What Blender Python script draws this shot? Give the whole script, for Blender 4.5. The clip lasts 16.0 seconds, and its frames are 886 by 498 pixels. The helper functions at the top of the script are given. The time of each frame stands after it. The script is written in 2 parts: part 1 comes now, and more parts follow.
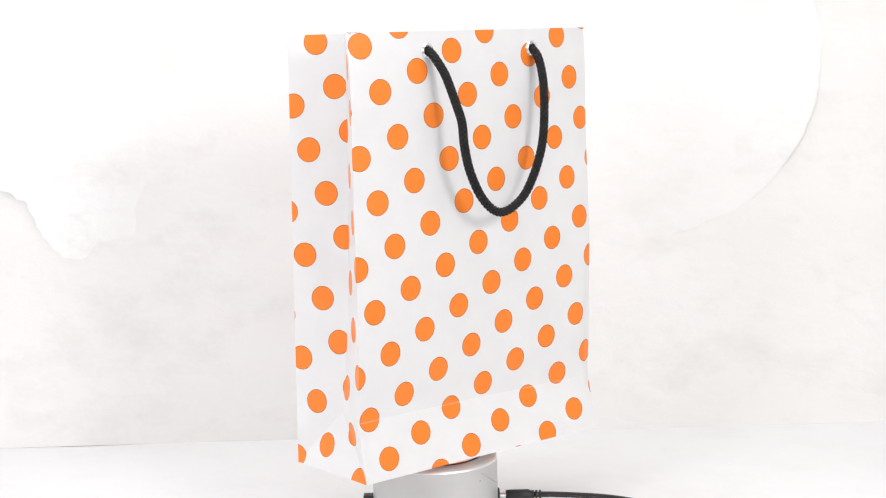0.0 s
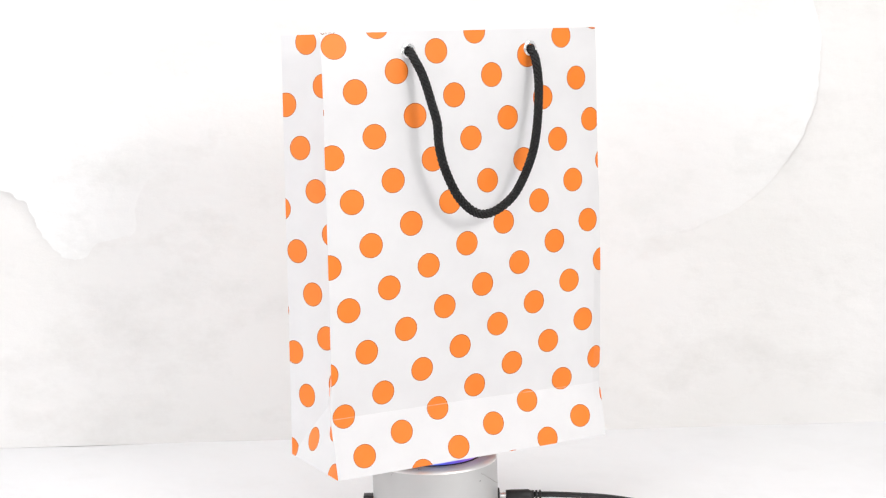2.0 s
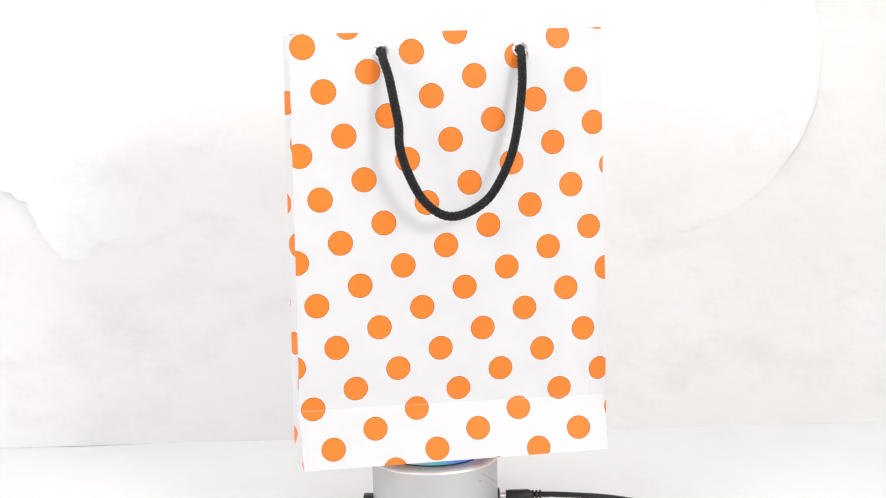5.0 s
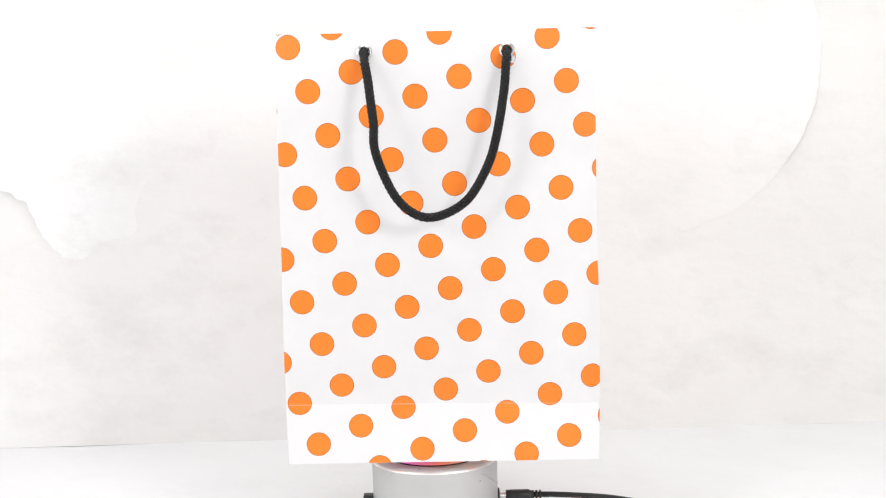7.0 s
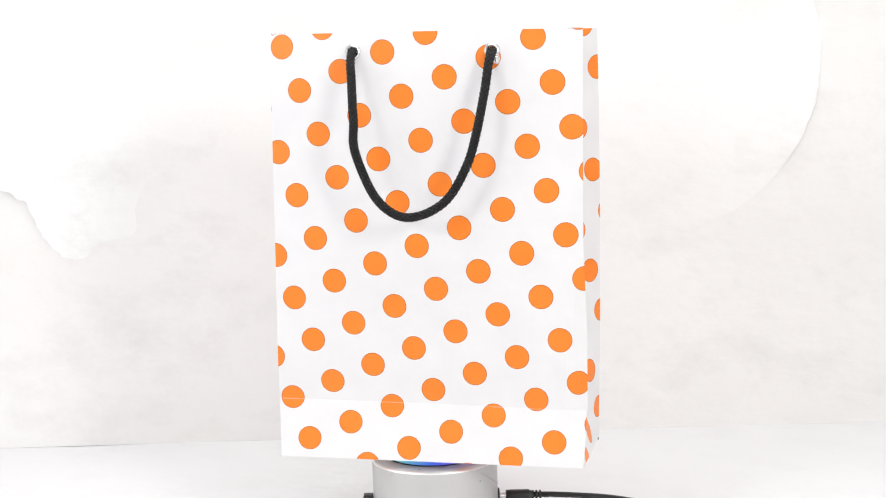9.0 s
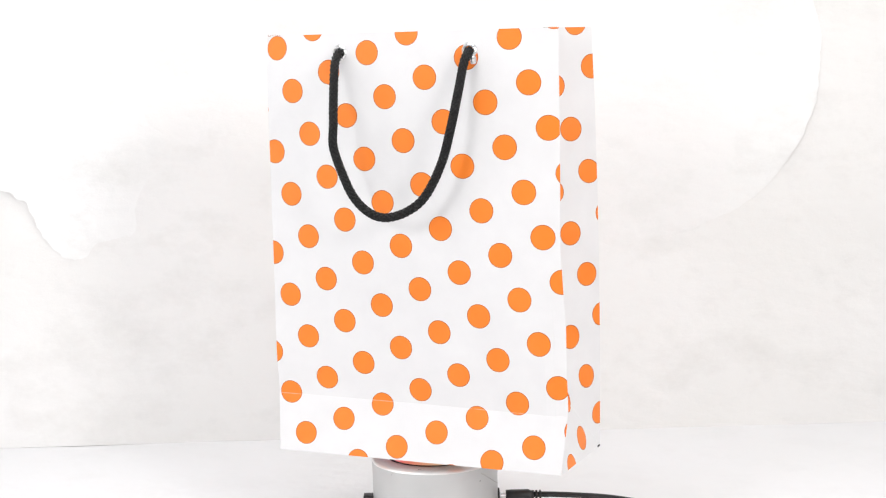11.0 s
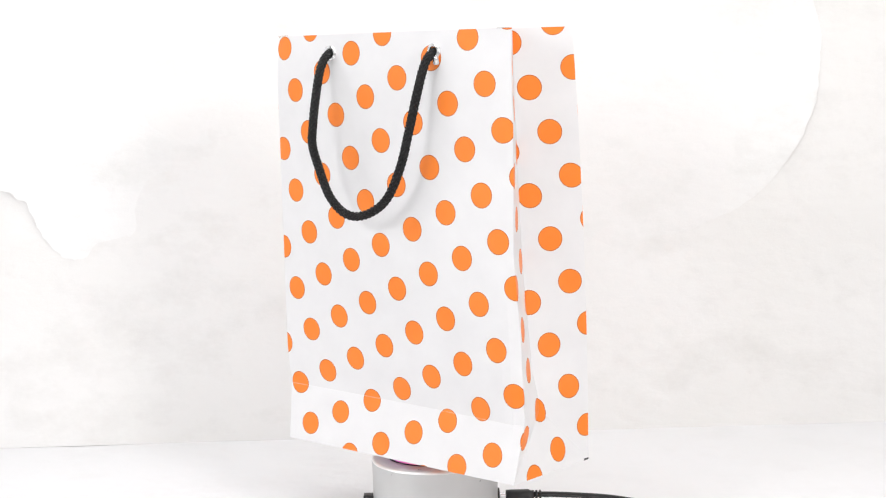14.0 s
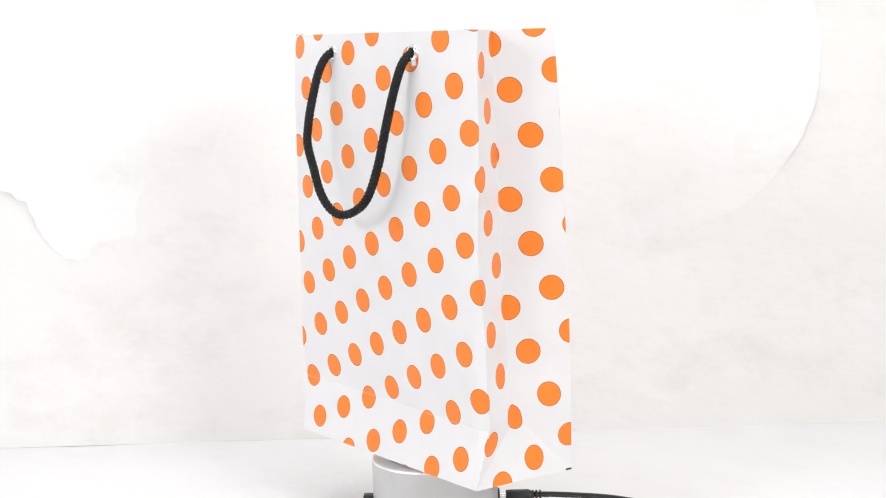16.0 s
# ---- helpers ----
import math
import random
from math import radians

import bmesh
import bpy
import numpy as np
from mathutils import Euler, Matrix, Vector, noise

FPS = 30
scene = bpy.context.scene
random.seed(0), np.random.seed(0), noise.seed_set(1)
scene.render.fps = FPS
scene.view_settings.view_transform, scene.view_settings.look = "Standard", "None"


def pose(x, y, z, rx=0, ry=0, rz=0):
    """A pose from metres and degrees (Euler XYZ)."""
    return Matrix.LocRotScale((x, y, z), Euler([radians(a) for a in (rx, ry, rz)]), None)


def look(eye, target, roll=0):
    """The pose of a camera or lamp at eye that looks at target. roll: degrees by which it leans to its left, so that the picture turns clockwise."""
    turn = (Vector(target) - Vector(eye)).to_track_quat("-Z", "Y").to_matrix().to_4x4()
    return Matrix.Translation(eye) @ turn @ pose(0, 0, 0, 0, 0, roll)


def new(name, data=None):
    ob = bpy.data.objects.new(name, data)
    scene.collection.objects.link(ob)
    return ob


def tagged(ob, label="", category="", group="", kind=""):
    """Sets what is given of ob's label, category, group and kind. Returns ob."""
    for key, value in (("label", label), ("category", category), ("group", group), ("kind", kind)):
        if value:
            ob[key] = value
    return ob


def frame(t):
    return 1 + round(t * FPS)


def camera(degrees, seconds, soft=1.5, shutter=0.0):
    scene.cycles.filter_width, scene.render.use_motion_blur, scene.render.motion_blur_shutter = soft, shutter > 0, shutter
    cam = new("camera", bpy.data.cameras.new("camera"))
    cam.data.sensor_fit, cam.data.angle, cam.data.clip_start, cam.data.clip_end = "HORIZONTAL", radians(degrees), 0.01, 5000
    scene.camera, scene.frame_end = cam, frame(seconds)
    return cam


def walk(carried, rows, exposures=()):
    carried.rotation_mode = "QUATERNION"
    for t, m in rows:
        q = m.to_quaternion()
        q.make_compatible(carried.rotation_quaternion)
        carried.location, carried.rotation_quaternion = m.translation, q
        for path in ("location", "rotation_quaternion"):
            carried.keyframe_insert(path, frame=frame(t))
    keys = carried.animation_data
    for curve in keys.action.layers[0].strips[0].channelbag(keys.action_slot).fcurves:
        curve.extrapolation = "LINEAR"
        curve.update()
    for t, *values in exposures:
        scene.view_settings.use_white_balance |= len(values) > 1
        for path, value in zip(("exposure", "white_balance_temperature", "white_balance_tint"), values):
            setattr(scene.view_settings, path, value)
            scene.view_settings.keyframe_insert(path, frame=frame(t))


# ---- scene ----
cam = camera(32.41, 16.0, soft=1.2)
CAM_POSE = pose(0.0, -1.2, 0.388, 82.241, 1.590, -0.729)
walk(cam, [(0.0, CAM_POSE), (16.0, CAM_POSE)])

# ---- light ----
world = bpy.data.worlds.new("room_light")
scene.world = world
world.use_nodes = True
world.node_tree.nodes["Background"].inputs[0].default_value = (1.0, 0.98, 0.96, 1)
world.node_tree.nodes["Background"].inputs[1].default_value = 0.35


def softbox(name, eye, target, size, watts, colour):
    data = bpy.data.lights.new(name, "AREA")
    data.shape, data.size, data.energy, data.color = "SQUARE", size, watts, colour
    ob = new(name, data)
    ob.matrix_world = look(eye, target)
    return ob


softbox("lamp_left", (-0.96, -1.15, 0.84), (0, 0, 0.22), 0.26, 4.4, (0.98, 0.985, 1.0))
softbox("lamp_right", (0.85, -1.30, 0.84), (0, 0, 0.22), 0.32, 7.3, (1.0, 0.99, 0.982))
softbox("softbox_left", (-1.15, -0.50, 0.48), (0, 0.05, 0.22), 1.00, 5.1, (0.945, 0.968, 1.0))
softbox("softbox_right", (1.02, -0.95, 0.50), (0, 0.0, 0.24), 0.90, 3.7, (1.0, 0.99, 0.985))
# unseen washer, added to whiten the upper wall
softbox("wall_wash", (0.0, -0.20, 1.20), (0.0, 0.25, 0.45), 0.8, 7.0, (1.0, 0.995, 0.99))
# unseen broad fill, added to make up for missing ambient light
softbox("fill_front", (0.0, -2.15, 0.72), (0, 0, 0.25), 1.20, 4.4, (1.0, 0.987, 0.983))
scene.view_settings.exposure = 0.0


# ---- materials ----
class Nodes:
    """A small helper to write node materials as formulas."""

    def __init__(self, name):
        self.mat = bpy.data.materials.new(name)
        self.mat.use_nodes = True
        self.tree = self.mat.node_tree
        self.bsdf = self.tree.nodes["Principled BSDF"]

    def put(self, socket, value):
        if hasattr(value, "is_output"):
            self.tree.links.new(value, socket)
        else:
            socket.default_value = value

    def set(self, **kw):
        for key, value in kw.items():
            self.put(self.bsdf.inputs[key.replace("_", " ")], value)
        return self

    def math(self, op, a, b=0.0, clamp=False):
        n = self.tree.nodes.new("ShaderNodeMath")
        n.operation, n.use_clamp = op, clamp
        self.put(n.inputs[0], a)
        self.put(n.inputs[1], b)
        return n.outputs[0]

    def coords(self, which="Object"):
        return self.tree.nodes.new("ShaderNodeTexCoord").outputs[which]

    def split(self, vector):
        n = self.tree.nodes.new("ShaderNodeSeparateXYZ")
        self.put(n.inputs[0], vector)
        return n.outputs

    def scaled(self, vector, s):
        n = self.tree.nodes.new("ShaderNodeMapping")
        self.put(n.inputs["Vector"], vector)
        n.inputs["Scale"].default_value = s
        return n.outputs[0]

    def noise(self, vector, scale, detail=4.0, rough=0.55):
        n = self.tree.nodes.new("ShaderNodeTexNoise")
        self.put(n.inputs["Vector"], vector)
        n.inputs["Scale"].default_value = scale
        n.inputs["Detail"].default_value = detail
        n.inputs["Roughness"].default_value = rough
        return n.outputs[0]

    def ramp(self, fac, *stops):
        n = self.tree.nodes.new("ShaderNodeValToRGB")
        self.put(n.inputs[0], fac)
        els = n.color_ramp.elements
        while len(els) < len(stops):
            els.new(0.5)
        for e, (pos, col) in zip(els, stops):
            e.position = pos
            e.color = (*col, 1) if len(col) == 3 else col
        return n.outputs[0]

    def mix(self, fac, a, b, blend="MIX"):
        n = self.tree.nodes.new("ShaderNodeMix")
        n.data_type, n.blend_type = "RGBA", blend
        self.put(n.inputs[0], fac)
        self.put(n.inputs[6], (*a, 1) if isinstance(a, tuple) else a)
        self.put(n.inputs[7], (*b, 1) if isinstance(b, tuple) else b)
        return n.outputs[2]

    def bump(self, height, strength, distance=0.001):
        n = self.tree.nodes.new("ShaderNodeBump")
        self.put(n.inputs["Height"], height)
        n.inputs["Strength"].default_value = strength
        n.inputs["Distance"].default_value = distance
        self.put(self.bsdf.inputs["Normal"], n.outputs[0])
        return self


DOT_ORIGIN = (-0.02165, 0.31430)      # centre of one dot on the unfolded paper
DOT_STEP = (0.01392, -0.03302)        # from one dot to the next down the slanting column
DOT_RADIUS = 0.00945
CREASE = 0.0455                       # height of the fold above the base


def dotted_paper():
    m = Nodes("dotted_paper")
    uv = m.coords("UV")
    s, z, _ = m.split(uv)
    pitch = math.hypot(*DOT_STEP)
    ex, ez = DOT_STEP[0] / pitch ** 2, DOT_STEP[1] / pitch ** 2
    ds, dz = m.math("SUBTRACT", s, DOT_ORIGIN[0]), m.math("SUBTRACT", z, DOT_ORIGIN[1])
    a = m.math("ADD", m.math("MULTIPLY", ds, ex), m.math("MULTIPLY", dz, ez))
    b = m.math("SUBTRACT", m.math("MULTIPLY", dz, ex), m.math("MULTIPLY", ds, ez))
    fa = m.math("SUBTRACT", m.math("FRACT", m.math("ADD", a, 100.5)), 0.5)
    fb = m.math("SUBTRACT", m.math("FRACT", m.math("ADD", b, 100.5)), 0.5)
    r2 = m.math("ADD", m.math("MULTIPLY", fa, fa), m.math("MULTIPLY", fb, fb))
    r = m.math("MULTIPLY", m.math("SQRT", r2), pitch)
    dot = m.math("MULTIPLY", m.math("SUBTRACT", DOT_RADIUS, r), 9000.0, clamp=True)
    rim = m.math("SUBTRACT", 1.0, m.math("MULTIPLY", m.math("ABSOLUTE", m.math("SUBTRACT", r, DOT_RADIUS - 0.00035)), 2600.0), clamp=True)
    blotch = m.noise(uv, 35.0, 5.0)
    fine = m.noise(m.scaled(uv, (900, 250, 1)), 1.0, 3.0)
    weave = m.noise(m.scaled(uv, (300, 1500, 1)), 1.0, 2.0)
    white = m.ramp(blotch, (0.3, (0.742, 0.731, 0.740)), (0.7, (0.777, 0.767, 0.775)))
    orange = m.ramp(blotch, (0.3, (0.89, 0.214, 0.019)), (0.7, (0.93, 0.236, 0.026)))
    base = m.mix(dot, white, orange)
    base = m.mix(m.math("MULTIPLY", rim, 0.85), base, (0.25, 0.052, 0.016))
    # print rubbed off, and a ridge highlight painted white, along the panels' sharp foot fold
    near = m.math("SUBTRACT", 1.0, m.math("MULTIPLY", m.math("ABSOLUTE", m.math("SUBTRACT", m.math("ADD", z, m.math("MULTIPLY", s, 0.0133)), CREASE - 0.0018)), 2000.0), clamp=True)
    panel = m.math("LESS_THAN", m.math("ABSOLUTE", m.math("SUBTRACT", s, 0.0072)), 0.1192)
    near = m.math("MULTIPLY", near, panel)
    worn = m.math("MULTIPLY", near, m.math("MULTIPLY", m.math("SUBTRACT", m.noise(uv, 160.0, 3.0), 0.30), 5.0, clamp=True))
    base = m.mix(m.math("MULTIPLY", worn, 0.3), base, (0.92, 0.91, 0.91))
    m.set(Base_Color=base, Roughness=0.42, Specular_IOR_Level=0.35)
    h = m.math("ADD", m.math("MULTIPLY", fine, 0.5), m.math("ADD", m.math("MULTIPLY", weave, 0.4), m.math("MULTIPLY", blotch, 1.6)))
    m.bump(h, 0.22, 0.0005)
    return m.mat


def plain(name, colour, rough=0.5, metal=0.0, vary=0.12, scale=60.0, bump=0.1, depth=0.0005, stretch=(1, 1, 1)):
    m = Nodes(name)
    co = m.scaled(m.coords(), stretch)
    n = m.noise(co, scale, 5.0)
    lo, hi = tuple(c * (1 - vary) for c in colour), tuple(min(1, c * (1 + vary)) for c in colour)
    m.set(Base_Color=m.ramp(n, (0.3, lo), (0.7, hi)), Metallic=metal)
    m.set(Roughness=m.math("ADD", rough - 0.06, m.math("MULTIPLY", m.noise(co, scale * 6, 3.0), 0.12)))
    m.bump(m.noise(co, scale * 9, 3.0), bump, depth)
    return m.mat


def wall_paint(name, tone, smudge, middle=None):
    """Matt white surface with cloudy smudges and fine creases; middle: another tone about the centre."""
    m = Nodes(name)
    co = m.coords()
    big = m.noise(co, 4.5, 6.0, 0.6)
    patch = m.noise(m.scaled(co, (1.0, 1.0, 1.6)), 13.0, 9.0, 0.68)
    warm = m.ramp(big, (0.35, tuple(c * t for c, t in zip(tone, (0.985, 0.985, 0.975)))), (0.65, tone))
    if middle:
        x, _, _ = m.split(co)
        out = m.math("MULTIPLY", m.math("SUBTRACT", m.math("ABSOLUTE", x), 0.255), 10.0, clamp=True)
        warm = m.mix(out, middle, warm)
    fleck = m.math("MULTIPLY", m.math("SUBTRACT", patch, 0.50), 4.0, clamp=True)
    base = m.mix(m.math("MULTIPLY", fleck, smudge), warm, tuple(c * k for c, k in zip(tone, (0.87, 0.865, 0.85))))
    m.set(Base_Color=base, Roughness=0.85, Specular_IOR_Level=0.2)
    folds = m.noise(m.scaled(co, (1.0, 1.0, 1.5)), 9.0, 3.0, 0.5)
    h = m.math("ADD", folds, m.math("MULTIPLY", patch, 0.22))
    m.bump(h, 0.45, 0.012)
    return m.mat


PAPER = dotted_paper()
WALL_TONE = (0.802, 0.789, 0.783)
WALL = wall_paint("white_wall", WALL_TONE, 0.7)
SHEET = wall_paint("white_sheet", (0.845, 0.843, 0.842), 0.9, WALL_TONE)
TABLE = wall_paint("white_table_paper", (0.800, 0.797, 0.812), 0.3)
ROOM = plain("room_white", (0.84, 0.835, 0.825), 0.8, vary=0.04, scale=3)
SILVER = plain("satin_silver_paint", (0.58, 0.58, 0.575), 0.42, 0.45, vary=0.04, scale=25, bump=0.08)
CHROME = plain("polished_chrome", (0.80, 0.80, 0.81), 0.26, 1.0, vary=0.03, scale=40, bump=0.02)
DULL = plain("dull_metal", (0.52, 0.51, 0.50), 0.6, 0.5, vary=0.2, scale=200)
SATIN = plain("satin_aluminium", (0.88, 0.87, 0.86), 0.38, 0.62, vary=0.04, scale=40, bump=0.05)
BLACK = plain("black_plastic", (0.014, 0.014, 0.015), 0.42, vary=0.3, scale=150, bump=0.15)
WIRE = plain("black_cable_sheath", (0.012, 0.012, 0.012), 0.32, vary=0.3, scale=200, bump=0.1)
CORD = plain("black_braided_cord", (0.0075, 0.0075, 0.0080), 0.5, vary=0.4, scale=500, bump=0.5, depth=0.0003)
CORD.node_tree.nodes["Principled BSDF"].inputs["Specular IOR Level"].default_value = 0.3
RUBBER = plain("dark_rubber", (0.03, 0.03, 0.032), 0.6, vary=0.2, scale=90)
BROWN = plain("brown_print", (0.35, 0.13, 0.06), 0.5, vary=0.2, scale=300)
SCUFF = plain("dark_scuff", (0.05, 0.05, 0.055), 0.7, vary=0.5, scale=400)


def glow_wheel():
    """A turning disc of coloured light behind the frosted plate."""
    m = Nodes("coloured_led_light")
    x, y, _ = m.split(m.coords())
    turn = m.math("ADD", m.math("DIVIDE", m.math("ARCTAN2", y, x), 2 * math.pi), 0.5)
    col = m.ramp(turn, (0.0, (0.05, 0.14, 1.0)), (0.17, (0.35, 0.10, 0.75)), (0.30, (0.85, 0.14, 0.55)),
                 (0.44, (0.9, 0.18, 0.12)), (0.58, (0.75, 0.45, 0.25)), (0.72, (0.38, 0.42, 0.38)), (0.86, (0.15, 0.55, 0.65)),
                 (1.0, (0.05, 0.14, 1.0)))
    m.set(Base_Color=(0.2, 0.2, 0.2, 1), Roughness=0.35, Emission_Color=col, Emission_Strength=0.75)
    return m.mat


GLOW = glow_wheel()


# ---- mesh helpers ----
def mesh_of(name, bm, material, smooth=True, sharp=0.6):
    if smooth:
        for fc in bm.faces:
            fc.smooth = True
        for e in bm.edges:
            if len(e.link_faces) != 2 or e.calc_face_angle(0) > sharp:
                e.smooth = False
    me = bpy.data.meshes.new(name)
    bm.to_mesh(me)
    bm.free()
    me.materials.append(material)
    return me


def part(name, bm, material, parent, label="", sharp=0.6):
    ob = new(name, mesh_of(name, bm, material, True, sharp))
    ob.parent = parent
    return tagged(ob, label=label)


def thing(name, place, label, category, group=""):
    ob = new(name)
    ob.matrix_world = place
    return tagged(ob, label, category, group)


def lathe(profile, segs=96):
    """Turned solid from (radius, height) pairs; a radius of 0 closes it."""
    bm = bmesh.new()
    rings = []
    for r, z in profile:
        if r < 1e-9:
            rings.append([bm.verts.new((0, 0, z))])
        else:
            rings.append([bm.verts.new((r * math.cos(2 * math.pi * i / segs), r * math.sin(2 * math.pi * i / segs), z)) for i in range(segs)])
    for lo, hi in zip(rings, rings[1:]):
        for i in range(segs):
            j = (i + 1) % segs
            if len(lo) == 1 and len(hi) > 1:
                bm.faces.new((lo[0], hi[j], hi[i]))
            elif len(hi) == 1 and len(lo) > 1:
                bm.faces.new((lo[i], lo[j], hi[0]))
            elif len(lo) > 1:
                bm.faces.new((lo[i], lo[j], hi[j], hi[i]))
    bmesh.ops.recalc_face_normals(bm, faces=bm.faces)
    return bm


def turned(bm, m):
    bmesh.ops.transform(bm, matrix=m, verts=bm.verts)
    return bm


def box(sx, sy, sz, at=(0, 0, 0), bevel=0.0):
    bm = bmesh.new()
    bmesh.ops.create_cube(bm, size=1.0)
    bmesh.ops.transform(bm, matrix=Matrix.Translation(at) @ Matrix.Diagonal((sx, sy, sz, 1)), verts=bm.verts)
    if bevel:
        bmesh.ops.bevel(bm, geom=list(bm.edges), offset=bevel, segments=3, affect="EDGES", profile=0.5)
    return bm


def spline(points, count):
    """Even steps along a Catmull-Rom curve through the points."""
    p = [Vector(q) for q in points]
    p = [p[0] * 2 - p[1]] + p + [p[-1] * 2 - p[-2]]
    fine = []
    for i in range(1, len(p) - 2):
        for k in range(40):
            t = k / 40
            a, b, c, d = p[i - 1:i + 3]
            fine.append(0.5 * (2 * b + (c - a) * t + (2 * a - 5 * b + 4 * c - d) * t * t + (3 * b - a - 3 * c + d) * t ** 3))
    fine.append(p[-2])
    run = [0.0]
    for a, b in zip(fine, fine[1:]):
        run.append(run[-1] + (b - a).length)
    out, k = [], 0
    for i in range(count):
        want = run[-1] * i / (count - 1)
        while k < len(run) - 2 and run[k + 1] < want:
            k += 1
        f = (want - run[k]) / max(1e-9, run[k + 1] - run[k])
        out.append(fine[k].lerp(fine[k + 1], min(1, f)))
    return out, run[-1]


def sweep(points, count, radius, segs=12, shape=None):
    """A tube along a curve; shape(angle, length along) scales its radius."""
    path, total = spline(points, count)
    bm = bmesh.new()
    side = Vector((0, -1, 0.01)).normalized()
    rings = []
    for i, c in enumerate(path):
        ahead = (path[min(i + 1, count - 1)] - path[max(i - 1, 0)]).normalized()
        side = (side - ahead * side.dot(ahead)).normalized()
        other = ahead.cross(side)
        ring = []
        for k in range(segs):
            a = 2 * math.pi * k / segs
            r = radius * (shape(a, total * i / (count - 1)) if shape else 1)
            ring.append(bm.verts.new(c + (side * math.cos(a) + other * math.sin(a)) * r))
        rings.append(ring)
    for lo, hi in zip(rings, rings[1:]):
        for k in range(segs):
            j = (k + 1) % segs
            bm.faces.new((lo[k], lo[j], hi[j], hi[k]))
    bm.faces.new(list(reversed(rings[0])))
    bm.faces.new(rings[-1])
    return bm


# ---- the setting ----
WALL_Y = 0.28


def slab(name, sx, sy, sz, at, material, label):
    ob = new(name, mesh_of(name, box(sx, sy, sz, at), material, False))
    return tagged(ob, label, "wall" if "wall" in name else name.split("_")[0], kind="structure")


def relief_wall():
    """The white wall behind the table: uneven, softly creased plaster with a thick back."""
    bm = bmesh.new()
    nx, nz, w, z1 = 300, 162, 1.6, 1.2
    grid = []
    for k in range(nz + 1):
        row = []
        for i in range(nx + 1):
            x, z = -w / 2 + w * i / nx, (0.0125 * (k / 12) ** 2 - 0.0005 if k < 12 else 0.012 + (z1 - 0.012) * (k - 12) / (nz - 12))
            h = 0.0008 * noise.noise((x * 3.1, z * 3.1, 0.3)) + 0.0008 * noise.noise((x * 9, z * 12, 4.0))
            h += 0.0011 * abs(noise.noise((x * 13 + 2 * noise.noise((x * 4, z * 4, 7)), z * 17, 9.0))) ** 0.7
            row.append(bm.verts.new((x, WALL_Y - h * min(1, max(0, z) / 0.05), z)))
        grid.append(row)
    for k in range(nz):
        for i in range(nx):
            bm.faces.new((grid[k][i], grid[k][i + 1], grid[k + 1][i + 1], grid[k + 1][i]))
    ring = [e for e in bm.edges if len(e.link_faces) == 1]
    made = bmesh.ops.extrude_edge_only(bm, edges=ring)["geom"]
    for v in made:
        if isinstance(v, bmesh.types.BMVert):
            v.co.y = WALL_Y + 0.08
    ob = new("wall_north", mesh_of("wall_north", bm, WALL, True, 0.5))
    return tagged(ob, "uneven white-painted wall with faint smudges behind the table", "wall", kind="structure")


relief_wall()
# unseen room shell, added to close in the set and bounce light onto it
slab("wall_north_rest_1", 1.3, 0.08, 2.75, (-1.45, WALL_Y + 0.04, 0.575), ROOM, "plain white wall beside the set")
slab("wall_north_rest_2", 1.3, 0.08, 2.75, (1.45, WALL_Y + 0.04, 0.575), ROOM, "plain white wall beside the set")
slab("wall_north_rest_3", 1.6, 0.08, 0.75, (0, WALL_Y + 0.04, 1.575), ROOM, "plain white wall above the set")
slab("wall_north_rest_4", 1.6, 0.08, 0.8, (0, WALL_Y + 0.045, -0.4), ROOM, "plain white wall below the table")
slab("wall_south", 4.2, 0.08, 2.75, (0, -2.9, 0.575), ROOM, "plain white wall of the unseen room")
slab("wall_west", 0.08, 3.2, 2.75, (-2.14, -1.28, 0.575), ROOM, "plain white wall of the unseen room")
slab("wall_east", 0.08, 3.2, 2.75, (2.14, -1.28, 0.575), ROOM, "plain white wall of the unseen room")
slab("floor", 4.36, 3.3, 0.06, (0, -1.28, -0.83), ROOM, "pale floor of the unseen room")
slab("ceiling", 4.36, 3.3, 0.06, (0, -1.28, 1.98), ROOM, "white ceiling of the unseen room")


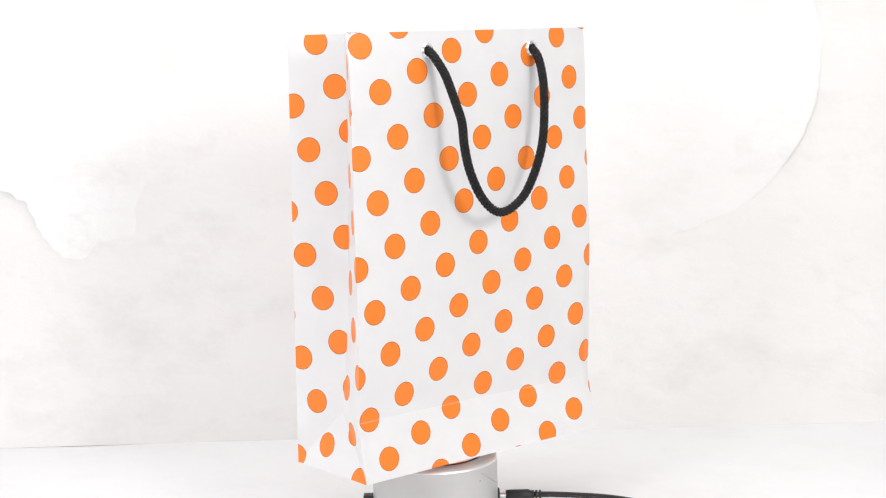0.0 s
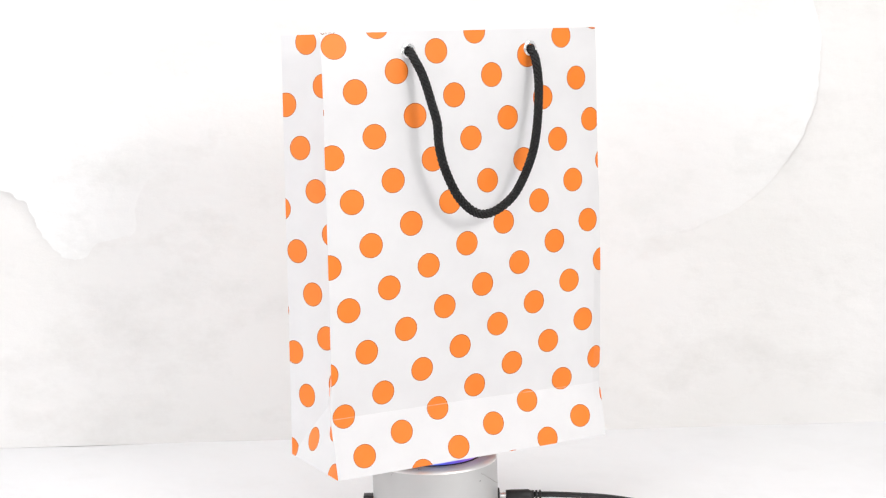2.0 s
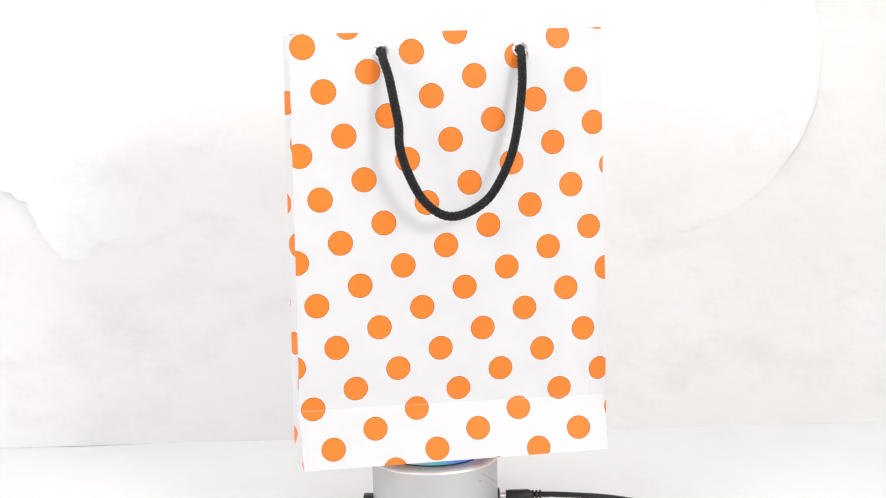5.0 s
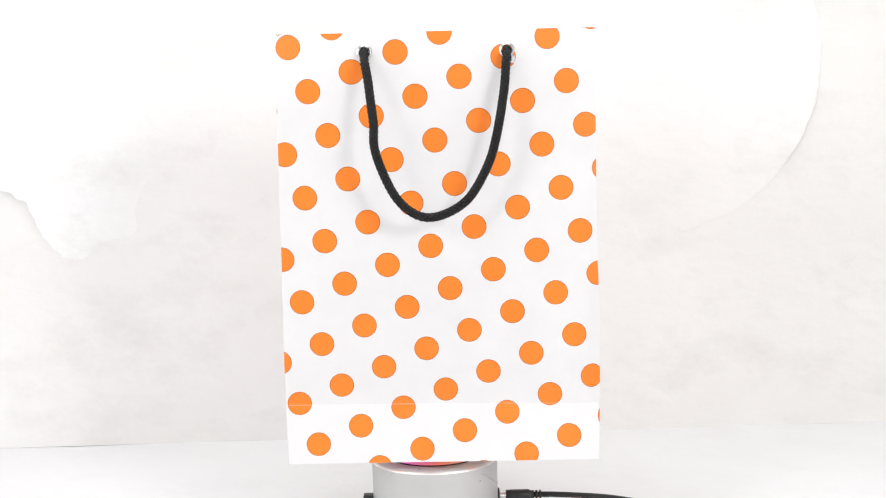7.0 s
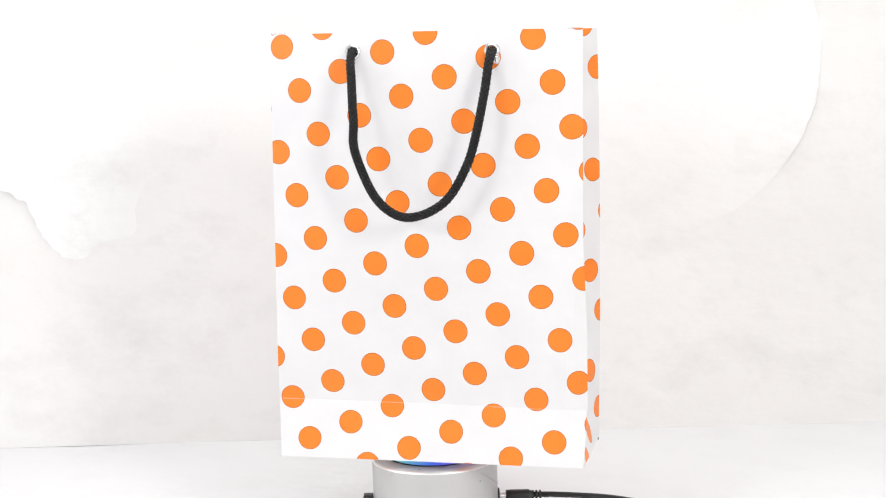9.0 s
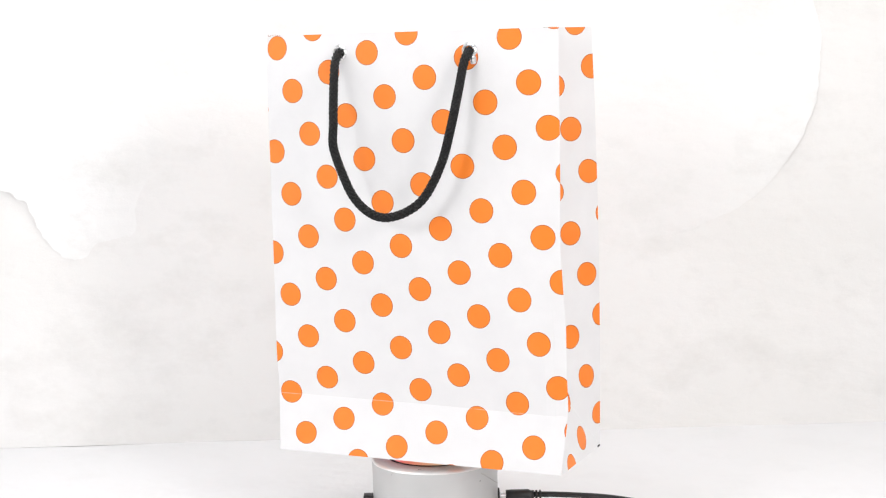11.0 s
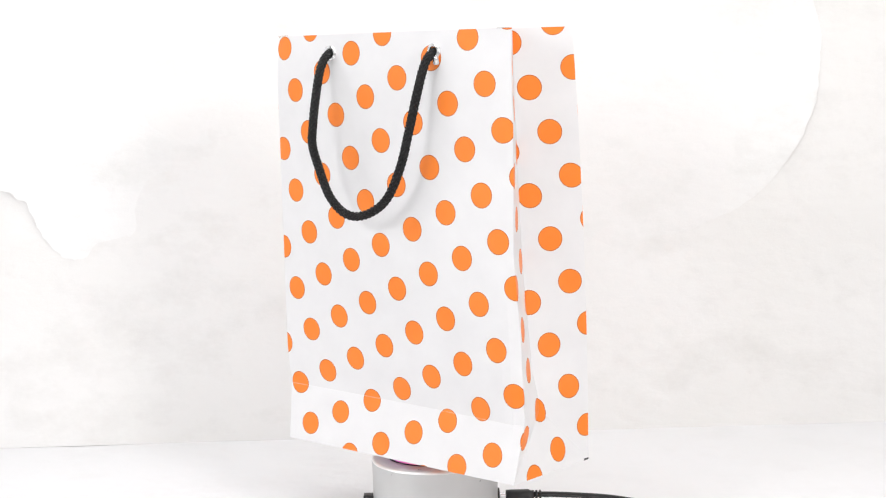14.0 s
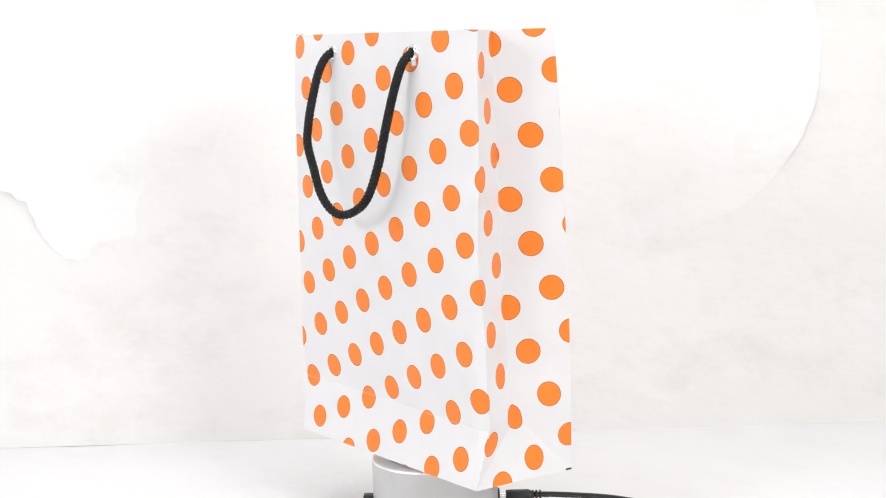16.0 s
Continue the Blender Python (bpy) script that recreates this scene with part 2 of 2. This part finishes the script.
def hanging_sheet():
    """A lighter sheet over the upper wall, its lower edge wavy and curling up on one side."""
    edge = [(-0.56, 0.27), (-0.46, 0.268), (-0.416, 0.258), (-0.384, 0.235), (-0.366, 0.200), (-0.346, 0.188), (-0.318, 0.196), (-0.254, 0.205),
            (-0.171, 0.197), (-0.033, 0.182), (0.133, 0.182), (0.217, 0.191), (0.283, 0.209), (0.322, 0.232), (0.355, 0.270), (0.377, 0.319),
            (0.382, 0.384), (0.371, 0.420), (0.345, 0.60)]
    pts, _ = spline([(x, 0, z) for x, z in edge], 340)
    bm = bmesh.new()
    rows = []
    for i, p in enumerate(pts):
        wob = 0.005 * noise.noise((i * 0.10, 1.7, 0)) + 0.003 * noise.noise((i * 0.45, 5.7, 0))
        # from each point of the edge the sheet runs up and inwards to its hung top
        end = Vector((-0.05 + (p.x + 0.05) * 0.75, 0, 0.80))
        col = []
        for k in range(13):
            q = p.lerp(end, (k / 12) ** 1.6)
            sink = 0.0036 * max(0.0, 1 - (abs(q.x + 0.09) / 0.20) ** 6) * (1 - k / 12) ** 2
            flare = (1 - k / 12) ** 4 * (0.006 * min(1, max(0, (-0.325 - p.x) / 0.10)) + 0.0008 * min(1, max(0, (p.x - 0.30) / 0.08)))
            lift = 0.0006 + flare + 0.0018 * (k / 12) ** 0.5 + 0.0005 * noise.noise((q.x * 8, q.z * 8, 2)) - sink
            col.append(bm.verts.new((q.x + wob * (1 - k / 12), WALL_Y - lift, q.z + wob * (1 - k / 12))))
        rows.append(col)
    for a, b in zip(rows, rows[1:]):
        for k in range(12):
            bm.faces.new((a[k], b[k], b[k + 1], a[k + 1]))
    ring = [e for e in bm.edges if len(e.link_faces) == 1]
    for v in bmesh.ops.extrude_edge_only(bm, edges=ring)["geom"]:
        if isinstance(v, bmesh.types.BMVert):
            v.co.y = WALL_Y + 0.006
    bmesh.ops.recalc_face_normals(bm, faces=bm.faces)
    ob = new("backdrop_sheet", mesh_of("backdrop_sheet", bm, SHEET, True, 0.7))
    return tagged(ob, "bright white paper sheet hung on the wall, wavy lower edge", "backdrop", kind="structure")


hanging_sheet()


def table_top():
    bm = bmesh.new()
    nx, ny = 90, 70
    rows = []
    for j in range(ny + 1):
        row = []
        for i in range(nx + 1):
            x, y = -0.8 + 1.6 * i / nx, -0.75 + (WALL_Y + 0.77) * j / ny
            away = min(1.0, max(0.0, (math.hypot(x, y) - 0.09) / 0.1))
            h = away * (0.0012 * noise.noise((x * 6, y * 6, 1)) + 0.0006 * noise.noise((x * 19, y * 19, 3)) - 0.0008)
            row.append(bm.verts.new((x, y, h)))
        rows.append(row)
    for a, b in zip(rows, rows[1:]):
        for i in range(nx):
            bm.faces.new((a[i], a[i + 1], b[i + 1], b[i]))
    ring = [e for e in bm.edges if len(e.link_faces) == 1]
    for v in bmesh.ops.extrude_edge_only(bm, edges=ring)["geom"]:
        if isinstance(v, bmesh.types.BMVert):
            v.co.z = -0.035
    return bm


table = thing("table", pose(0, 0, 0), "table covered with smooth white paper, against the wall", "table")
part("tabletop", table_top(), TABLE, table, "white paper-covered top")
for lx in (-0.74, 0.74):
    for ly in (-0.69, 0.20):
        part("leg", box(0.05, 0.05, 0.765, (lx, ly, -0.4175), 0.004), ROOM, table)

# ---- the turntable ----
PLATE_Z = 0.058
RISER = 0.0088
turntable = thing("turntable", pose(-0.0008, 0, 0), "round satin silver motorised turntable with a satin rim", "turntable")
part("body", lathe([(0, 0.001), (0.0485, 0.001), (0.0499, 0.002), (0.0504, 0.004), (0.0506, 0.0500), (0.0506, 0.0545)]), SILVER, turntable, "satin silver drum")
part("rim", lathe([(0.0506, 0.0545), (0.0504, 0.0554), (0.0499, 0.0562), (0.0489, 0.0569), (0.0472, 0.0575), (0.0445, 0.0579), (0.0415, 0.0581),
                   (0.0392, 0.0581), (0.0384, 0.0576), (0.0380, 0.0566)]), SATIN, turntable, "satin rounded aluminium rim")
part("seal_ring", lathe([(0.0383, 0.0560), (0.0383, 0.0581), (0.0380, 0.0584), (0.0370, 0.0584), (0.0368, 0.0581), (0.0368, 0.0560)]), BLACK, turntable, "black ring")
switch = part("switch", box(0.009, 0.010, 0.0066, (-0.0540, 0, 0.0222), 0.0008), BLACK, turntable, "black push switch")
part("socket", turned(lathe([(0.0, 0), (0.0062, 0), (0.0062, 0.0022), (0.0056, 0.0026), (0, 0.0026)], 32), pose(0.0494, 0, 0.0213, 0, 90, 0)), BLACK, turntable, "round power socket")
for sx, sz, ln, turn in ((0.0350, 0.0440, 0.0030, 25), (-0.034, 0.052, 0.0014, 0)):
    bm = box(0.00028, 0.00028, ln * 0.8, (0, 0, 0))
    part("scratch", turned(bm, pose(sx, -math.sqrt(0.0506 ** 2 - sx ** 2), sz, 0, turn, 0)), SCUFF, turntable, "dark scratch")
for dx, ln in ((0.0, 0.0036), (0.0014, 0.0022)):
    part("scratch", turned(box(0.0005, 0.0003, ln, (0, 0, 0)), pose(-0.0128 + dx, -0.0452, 0.0577, 76, 24, 0)), SCUFF, turntable, "dark nick on the rim")
# dull tube laid on the drum to draw the dark shading of a dent
dent_shade = [(0.0507 * math.sin(a), -0.0507 * math.cos(a), h) for a, h in ((0.80, 0.0505), (0.93, 0.0465), (1.08, 0.0420), (1.25, 0.0375), (1.40, 0.0345))]
part("dent_shade", sweep(dent_shade, 32, 0.00038, 8), DULL, turntable, "dull line near the socket that draws the shading of a dent")
# its light and platter turn
light_disc = part("light_disc", lathe([(0, 0.0), (0.0366, 0.0), (0.0366, 0.0016), (0.0362, 0.0019), (0, 0.0019)]), GLOW, turntable, "plate glowing in changing colours")
light_disc.matrix_basis = pose(0, 0, 0.0561)
platter = part("platter", lathe([(0, 0), (0.0255, 0), (0.026, 0.0005), (0.026, RISER - 0.0006), (0.0255, RISER - 0.0001), (0, RISER - 0.0001)]), RUBBER, turntable, "dark rubber pad")
platter.matrix_basis = pose(0, 0, PLATE_Z)

# ---- power lead ----
lead = thing("power_cable", pose(0, 0, 0), "black power cable with a barrel plug in the turntable", "cable")
part("pin", turned(lathe([(0, 0), (0.0024, 0), (0.0024, 0.0052), (0, 0.0052)], 24), pose(0.0512, 0, 0.0213, 0, 90, 0)), CHROME, lead, "bright metal pin")
part("plug", turned(lathe([(0, 0), (0.0040, 0), (0.0044, 0.0006), (0.0044, 0.0175), (0.0040, 0.0190), (0.0033, 0.0205), (0.0030, 0.0215), (0, 0.0215)], 32), pose(0.0562, 0, 0.0213, 0, 90, 0)), BLACK, lead, "ribbed black barrel plug")
for k in range(3):
    part("relief_rib", turned(lathe([(0.0022, 0), (0.0035, 0.0003), (0.0036, 0.0016), (0.0022, 0.0020)], 24), pose(0.0772 + 0.0029 * k, 0, 0.0212, 0, 90, 0)), BLACK, lead)
for dy in (-0.0009, 0.0009):
    part("wire", sweep([(0.076, dy * 0.5, 0.0212 + dy), (0.092, dy * 0.5, 0.0209 + dy), (0.115, dy * 0.5, 0.0193 + dy), (0.14, dy * 0.5, 0.0168 + dy), (0.165, dy - 0.004, 0.0132 + dy * 0.8),
                        (0.20, dy - 0.012, 0.0065 + dy * 0.5), (0.25, dy * 1.4 - 0.03, 0.0017), (0.40, dy * 1.4 - 0.09, 0.0017), (0.62, dy * 1.4 - 0.14, 0.0017), (0.785, dy * 1.4 - 0.2, 0.0017)], 120, 0.0013, 10), WIRE, lead, "thin black wire")

# ---- the paper bag ----
HEIGHT = 0.3290
bag = thing("paper_bag", pose(0, 0, PLATE_Z + RISER), "white paper gift bag with orange polka dots and cord handle", "bag")
LEVELS = (0.0, CREASE, 0.075, 0.15, 0.25, 0.30, HEIGHT)
STATIONS = (0.0, 0.33, 0.67, 1.0)
FACE = ((-0.0532, -0.0471, -0.0502, -0.0514, -0.0513, -0.0512, -0.0485), (-0.0552, -0.0466, -0.0499, -0.0553, -0.0574, -0.0579, -0.0568),
        (-0.0577, -0.0482, -0.0516, -0.0567, -0.0579, -0.0584, -0.0578), (-0.0596, -0.0523, -0.0543, -0.0558, -0.0531, -0.0531, -0.0520))


def level(values, z):
    """Value at height z: straight below the fold, smooth above."""
    if z <= CREASE:
        return values[0] + (values[1] - values[0]) * z / CREASE
    for i in range(1, len(LEVELS) - 1):
        if z <= LEVELS[i + 1] + 1e-9:
            t = (z - LEVELS[i]) / (LEVELS[i + 1] - LEVELS[i])
            a, b, c, d = values[max(1, i - 1)], values[i], values[i + 1], values[min(len(values) - 1, i + 2)]
            return 0.5 * (2 * b + (c - a) * t + (2 * a - 5 * b + 4 * c - d) * t * t + (3 * b - a - 3 * c + d) * t ** 3)
    return values[-1]


def front_edges(z):
    k = z / HEIGHT
    return -0.1126 + 0.0026 * k, 0.1262 + 0.0013 * k


def foot_roll(u, z):
    """How far the soft lower corner of the front is rolled outwards, 0 to 1."""
    w = float(np.interp(z, (0, CREASE, 0.11, 0.17), (0, 1, 1, 0)))
    return w * max(0.0, 1 - (1 - u) / 0.045) ** 1.5


def front_point(u, z):
    xl, xr = front_edges(z)
    y = 0.0
    for a, column in zip(STATIONS, FACE):
        share = 1.0
        for b in STATIONS:
            share *= (u - b) / (a - b) if b != a else 1.0
        y += share * level(column, z)
    # the paper rolls back a little before it turns the corner
    roll = min(1.0, z / CREASE)
    near = max(0.0, 1 - u / 0.09) ** 2
    high = min(1.0, max(0.0, (z - 0.06) / 0.09))
    xl -= (0.0018 - 0.0004 * high) * roll * near
    y += roll * (0.0013 * high * near + 0.0012 * max(0.0, 1 - (1 - u) / 0.07) ** 2)
    soft = foot_roll(u, z)
    return Vector((xl + (xr - xl) * u + 0.0022 * soft, y + 0.0034 * soft, z))


def back_corner(side, z):
    k = z / HEIGHT
    if side < 0:
        return Vector((-0.1096 + 0.0026 * k, 0.0362 - 0.0059 * k, z))
    return Vector((0.1290 + 0.0025 * k + 0.006 * k * (1 - k), 0.0302 - 0.0139 * k + 0.011 * k * (1 - k), z))


GUSSET = {-1: ((-0.0968, -0.0070), (-0.0925, -0.0068), (-0.0862, -0.0066), (-0.0832, -0.0070), (-0.0824, -0.0073), (-0.0824, -0.0075)),
          1: ((0.1158, -0.0129), (0.1100, -0.0134), (0.1026, -0.0120), (0.1005, -0.0135), (0.1008, -0.0152), (0.1012, -0.0162))}


def gusset_fold(side, z):
    xs = [g[0] for g in GUSSET[side]]
    ys = [g[1] for g in GUSSET[side]]
    return Vector((level([xs[0]] + xs, z), level([ys[0]] + ys, z), z))


def rows_of_z():
    low = [CREASE * i / 6 for i in range(7)]
    return low + [CREASE + (HEIGHT - CREASE) * i / 44 for i in range(1, 45)]


def sheet(rows, uvs):
    """One paper panel from rows of points and their places on the unfolded sheet."""
    bm = bmesh.new()
    lay = bm.loops.layers.uv.new("UVMap")
    grid = [[bm.verts.new(p) for p in row] for row in rows]
    for j in range(len(rows) - 1):
        for i in range(len(rows[0]) - 1):
            ids = ((j, i), (j, i + 1), (j + 1, i + 1), (j + 1, i))
            ps = [rows[a][b] for a, b in ids]
            if ((ps[1] - ps[0]).length + (ps[2] - ps[3]).length) < 1e-6:
                continue
            fc = bm.faces.new([grid[a][b] for a, b in ids])
            for lp, (a, b) in zip(fc.loops, ids):
                lp[lay].uv = uvs[a][b]
    bmesh.ops.remove_doubles(bm, verts=bm.verts, dist=1e-6)
    return bm


def paper_part(name, rows, uvs, label=""):
    ob = part(name, sheet(rows, uvs), PAPER, bag, label, sharp=0.16)
    mod = ob.modifiers.new("thickness", "SOLIDIFY")
    mod.thickness, mod.offset = 0.0005, 0.0
    return ob


def paper_height(z):
    """Height on the flat sheet: the foot below the fold is slightly foreshortened."""
    return z if z >= CREASE else CREASE - (CREASE - z) * 1.045


def paper_half(side, z):
    """Width of the front half of a gusset on the flat sheet."""
    if side < 0:
        return float(np.interp(z, (0, 0.09, 0.15, 0.21, 0.245, 0.29), (0.0449, 0.0444, 0.0438, 0.0431, 0.0440, 0.0474)))
    return float(np.interp(z, (0, 0.06, 0.09, 0.14, 0.20, 0.24, 0.285), (0.0490, 0.0480, 0.0468, 0.0453, 0.0448, 0.0469, 0.0468)))


def front_panel():
    rows, uvs = [], []
    for z in rows_of_z():
        pts = [front_point(i / 36, z) for i in range(37)]
        for p in pts:
            inner = min(1, 8 * min(abs(p.x + 0.112), abs(p.x - 0.127)))
            p.y += 0.0003 * inner * noise.noise((p.x * 25, p.z * 20, 6.0))
        rows.append(pts)
        # the fold runs slightly downhill
        tent = max(0.0, min(z / CREASE, (0.13 - z) / (0.13 - CREASE)))
        for p in pts:
            p.z += tent * (-0.0018 - 0.0133 * p.x)
        uvs.append([(p.x * 0.9975 + 0.0016 * foot_roll(i / 36, z), paper_height(p.z)) for i, p in enumerate(pts)])
    return paper_part("front_panel", rows, uvs, "white panel with orange dots, creased across its foot")


def side_gusset(side):
    rows, uvs = [], []
    n = 10
    for z in rows_of_z():
        f, b = front_point(0 if side < 0 else 1, z), back_corner(side, z)
        if z < CREASE:
            k = z / CREASE
            apex = gusset_fold(side, CREASE)
            f0, b0 = front_point(0 if side < 0 else 1, 0), back_corner(side, 0)
            knots = [f, f0.lerp(apex, k), b0.lerp(apex, k), b]
        else:
            g = gusset_fold(side, z)
            knots = [f, g, g, b]
        pts, run, ss = [], 0.0, []
        for a, c in zip(knots, knots[1:]):
            for i in range(n):
                pts.append(a.lerp(c, i / n))
                ss.append(run + (c - a).length * i / n)
            run += (c - a).length
        pts.append(knots[-1])
        ss.append(run)
        rows.append(pts)
        start = f.x * 0.9975
        first = paper_half(side, z)
        if side > 0:
            start += 0.0016 * foot_roll(1, z)
            first -= 0.0038 * foot_roll(1, z)
        drop = 0.0014 if side < 0 else -0.0006
        if z < CREASE:
            ss = [s * (first + 0.0440) / run for s in ss]
        else:
            half = (knots[1] - knots[0]).length
            ss = [s * first / half if s <= half else first + s - half for s in ss]
        uvs.append([(start + side * s, paper_height(z) + drop * min(1, s / first)) for s in ss])
    return paper_part("side_gusset", rows, uvs, "folded-in dotted side panel")


def back_panel():
    rows, uvs = [], []
    for z in rows_of_z():
        a, b = back_corner(-1, z), back_corner(1, z)
        rows.append([a.lerp(b, i / 20) for i in range(21)])
        uvs.append([(0.45 + (a - b).length * i / 20, z) for i in range(21)])
    return paper_part("back_panel", rows, uvs)


def bottom_panel():
    rows, uvs = [], []
    for j in range(9):
        row = []
        for i in range(21):
            p = front_point(i / 20, 0).lerp(back_corner(-1, 0).lerp(back_corner(1, 0), i / 20), j / 8)
            p.z = 0.0004
            row.append(p)
        rows.append(row)
        uvs.append([(p.x, -0.05 - p.y) for p in row])
    return paper_part("bottom_panel", rows, uvs, "folded paper base")


front_panel()
side_gusset(-1)
side_gusset(1)
back_panel()
bottom_panel()

for ex, ez in ((-0.0446, 0.3148), (0.0612, 0.3140)):
    u = (ex - front_edges(ez)[0]) / (front_edges(ez)[1] - front_edges(ez)[0])
    at = front_point(u, ez)
    ring = lathe([(0.0033, -0.0012), (0.0033, 0.0010), (0.0036, 0.0017), (0.0045, 0.0020), (0.0055, 0.0014), (0.0061, 0.0005), (0.0061, -0.0001), (0.0033, -0.0012)], 40)
    part("eyelet", turned(ring, Matrix.Translation(at) @ pose(0, 0, 0, 90, 0, 0)), CHROME, bag, "shiny silver eyelet")


def braid(a, s):
    """Diamond bumps of a round braid."""
    k, w = 6, 2 * math.pi / 0.0038
    p, q = math.sin(k / 2 * a + w * s / 2), math.sin(k / 2 * a - w * s / 2)
    return 0.64 + 0.42 * abs(p * q) ** 0.5


ROPE = [(-0.0446, -0.0520, 0.3150), (-0.0446, -0.0592, 0.3140), (-0.0442, -0.0665, 0.3075), (-0.0420, -0.0738, 0.2957), (-0.0396, -0.0815, 0.2753), (-0.0381, -0.0855, 0.2620), (-0.0380, -0.0872, 0.2460), (-0.0326, -0.0862, 0.2276),
        (-0.0232, -0.0866, 0.2086), (-0.0110, -0.0860, 0.1968), (0.0020, -0.0842, 0.1930), (0.0180, -0.0822, 0.1975), (0.0323, -0.0810, 0.2087),
        (0.0453, -0.0806, 0.2314), (0.0522, -0.0791, 0.2540), (0.0580, -0.0740, 0.2847), (0.0602, -0.0672, 0.3050), (0.0612, -0.0595, 0.3130), (0.0612, -0.0520, 0.3142)]
rope = part("rope_handle", sweep(ROPE, 1100, 0.0034, 50, braid), CORD, bag, "black braided cord handle", sharp=3.2)
part("cord_tip", turned(lathe([(0, 0), (0.0018, 0.0003), (0.0024, 0.0012), (0.0024, 0.0052), (0.0017, 0.0062), (0, 0.0064)], 24), pose(0.0648, -0.0594, 0.3042, 12, 0, 0)), CHROME, rope, "metal cord tip")
part("scuffed_corner", box(0.0018, 0.0056, 0.0015, (0.1286, 0.0276, 0.0002), 0.0005), SCUFF, bag, "dark scuffed corner")
for k, dx in enumerate((0.0020, 0.0060, 0.0100)):
    tl = front_point(0, HEIGHT)
    bm = sweep([(tl.x + dx - 0.0014, tl.y - 0.0006, HEIGHT + 0.0006), (tl.x + dx, tl.y - 0.0008, HEIGHT - 0.0006), (tl.x + dx + 0.0014, tl.y - 0.0009, HEIGHT + 0.0006)], 12, 0.00025, 6)
    part("printed_mark", bm, BROWN, bag, "small brown mark")


tr = front_point(1, HEIGHT)
part("torn_edge", sweep([(tr.x - 0.0105, tr.y - 0.0032, HEIGHT), (tr.x - 0.006, tr.y - 0.0018, HEIGHT + 0.0002), (tr.x - 0.0015, tr.y - 0.0003, HEIGHT + 0.0001)], 14, 0.0003, 6), DULL, bag, "grey worn top edge at the corner")


def motions():
    # seconds, turn, and the slight sway of the bag to the side and backwards, in degrees
    turns = [(0.0, 40.60, -0.09, -0.07), (1.0, 34.97, -0.03, -0.01), (2.0, 29.16, -0.02, 0.03), (3.0, 23.24, 0.02, 0.06), (4.0, 17.38, 0.12, 0.07),
             (6.5, 2.45, 0.13, -0.06), (7.0, -0.54, 0.17, -0.05), (8.0, -6.21, 0.31, -0.02), (9.0, -11.97, 0.41, 0.01), (11.5, -26.12, -0.19, 0.03),
             (12.0, -29.21, -0.29, 0.05), (13.0, -35.10, -0.27, 0.10), (14.0, -40.94, -0.18, 0.13), (15.0, -46.92, -0.11, 0.07), (16.0, -52.84, 0.19, -0.10)]
    walk(bag, [(t, pose(0, 0, PLATE_Z + RISER, -back, side, 0) @ pose(0, 0, 0, 0, 0, a)) for t, a, side, back in turns])
    walk(platter, [(t, pose(0, 0, PLATE_Z, 0, 0, a)) for t, a, side, back in turns])
    # one round of colours takes three and a half seconds
    count = 24
    rows = []
    for i in range(count):
        t = i * 16.0 / (count - 1)
        rows.append((t, pose(0, 0, 0.0561, 0, 0, 90 - (t - 2.0) / 3.5 * 360)))
    walk(light_disc, rows)


motions()
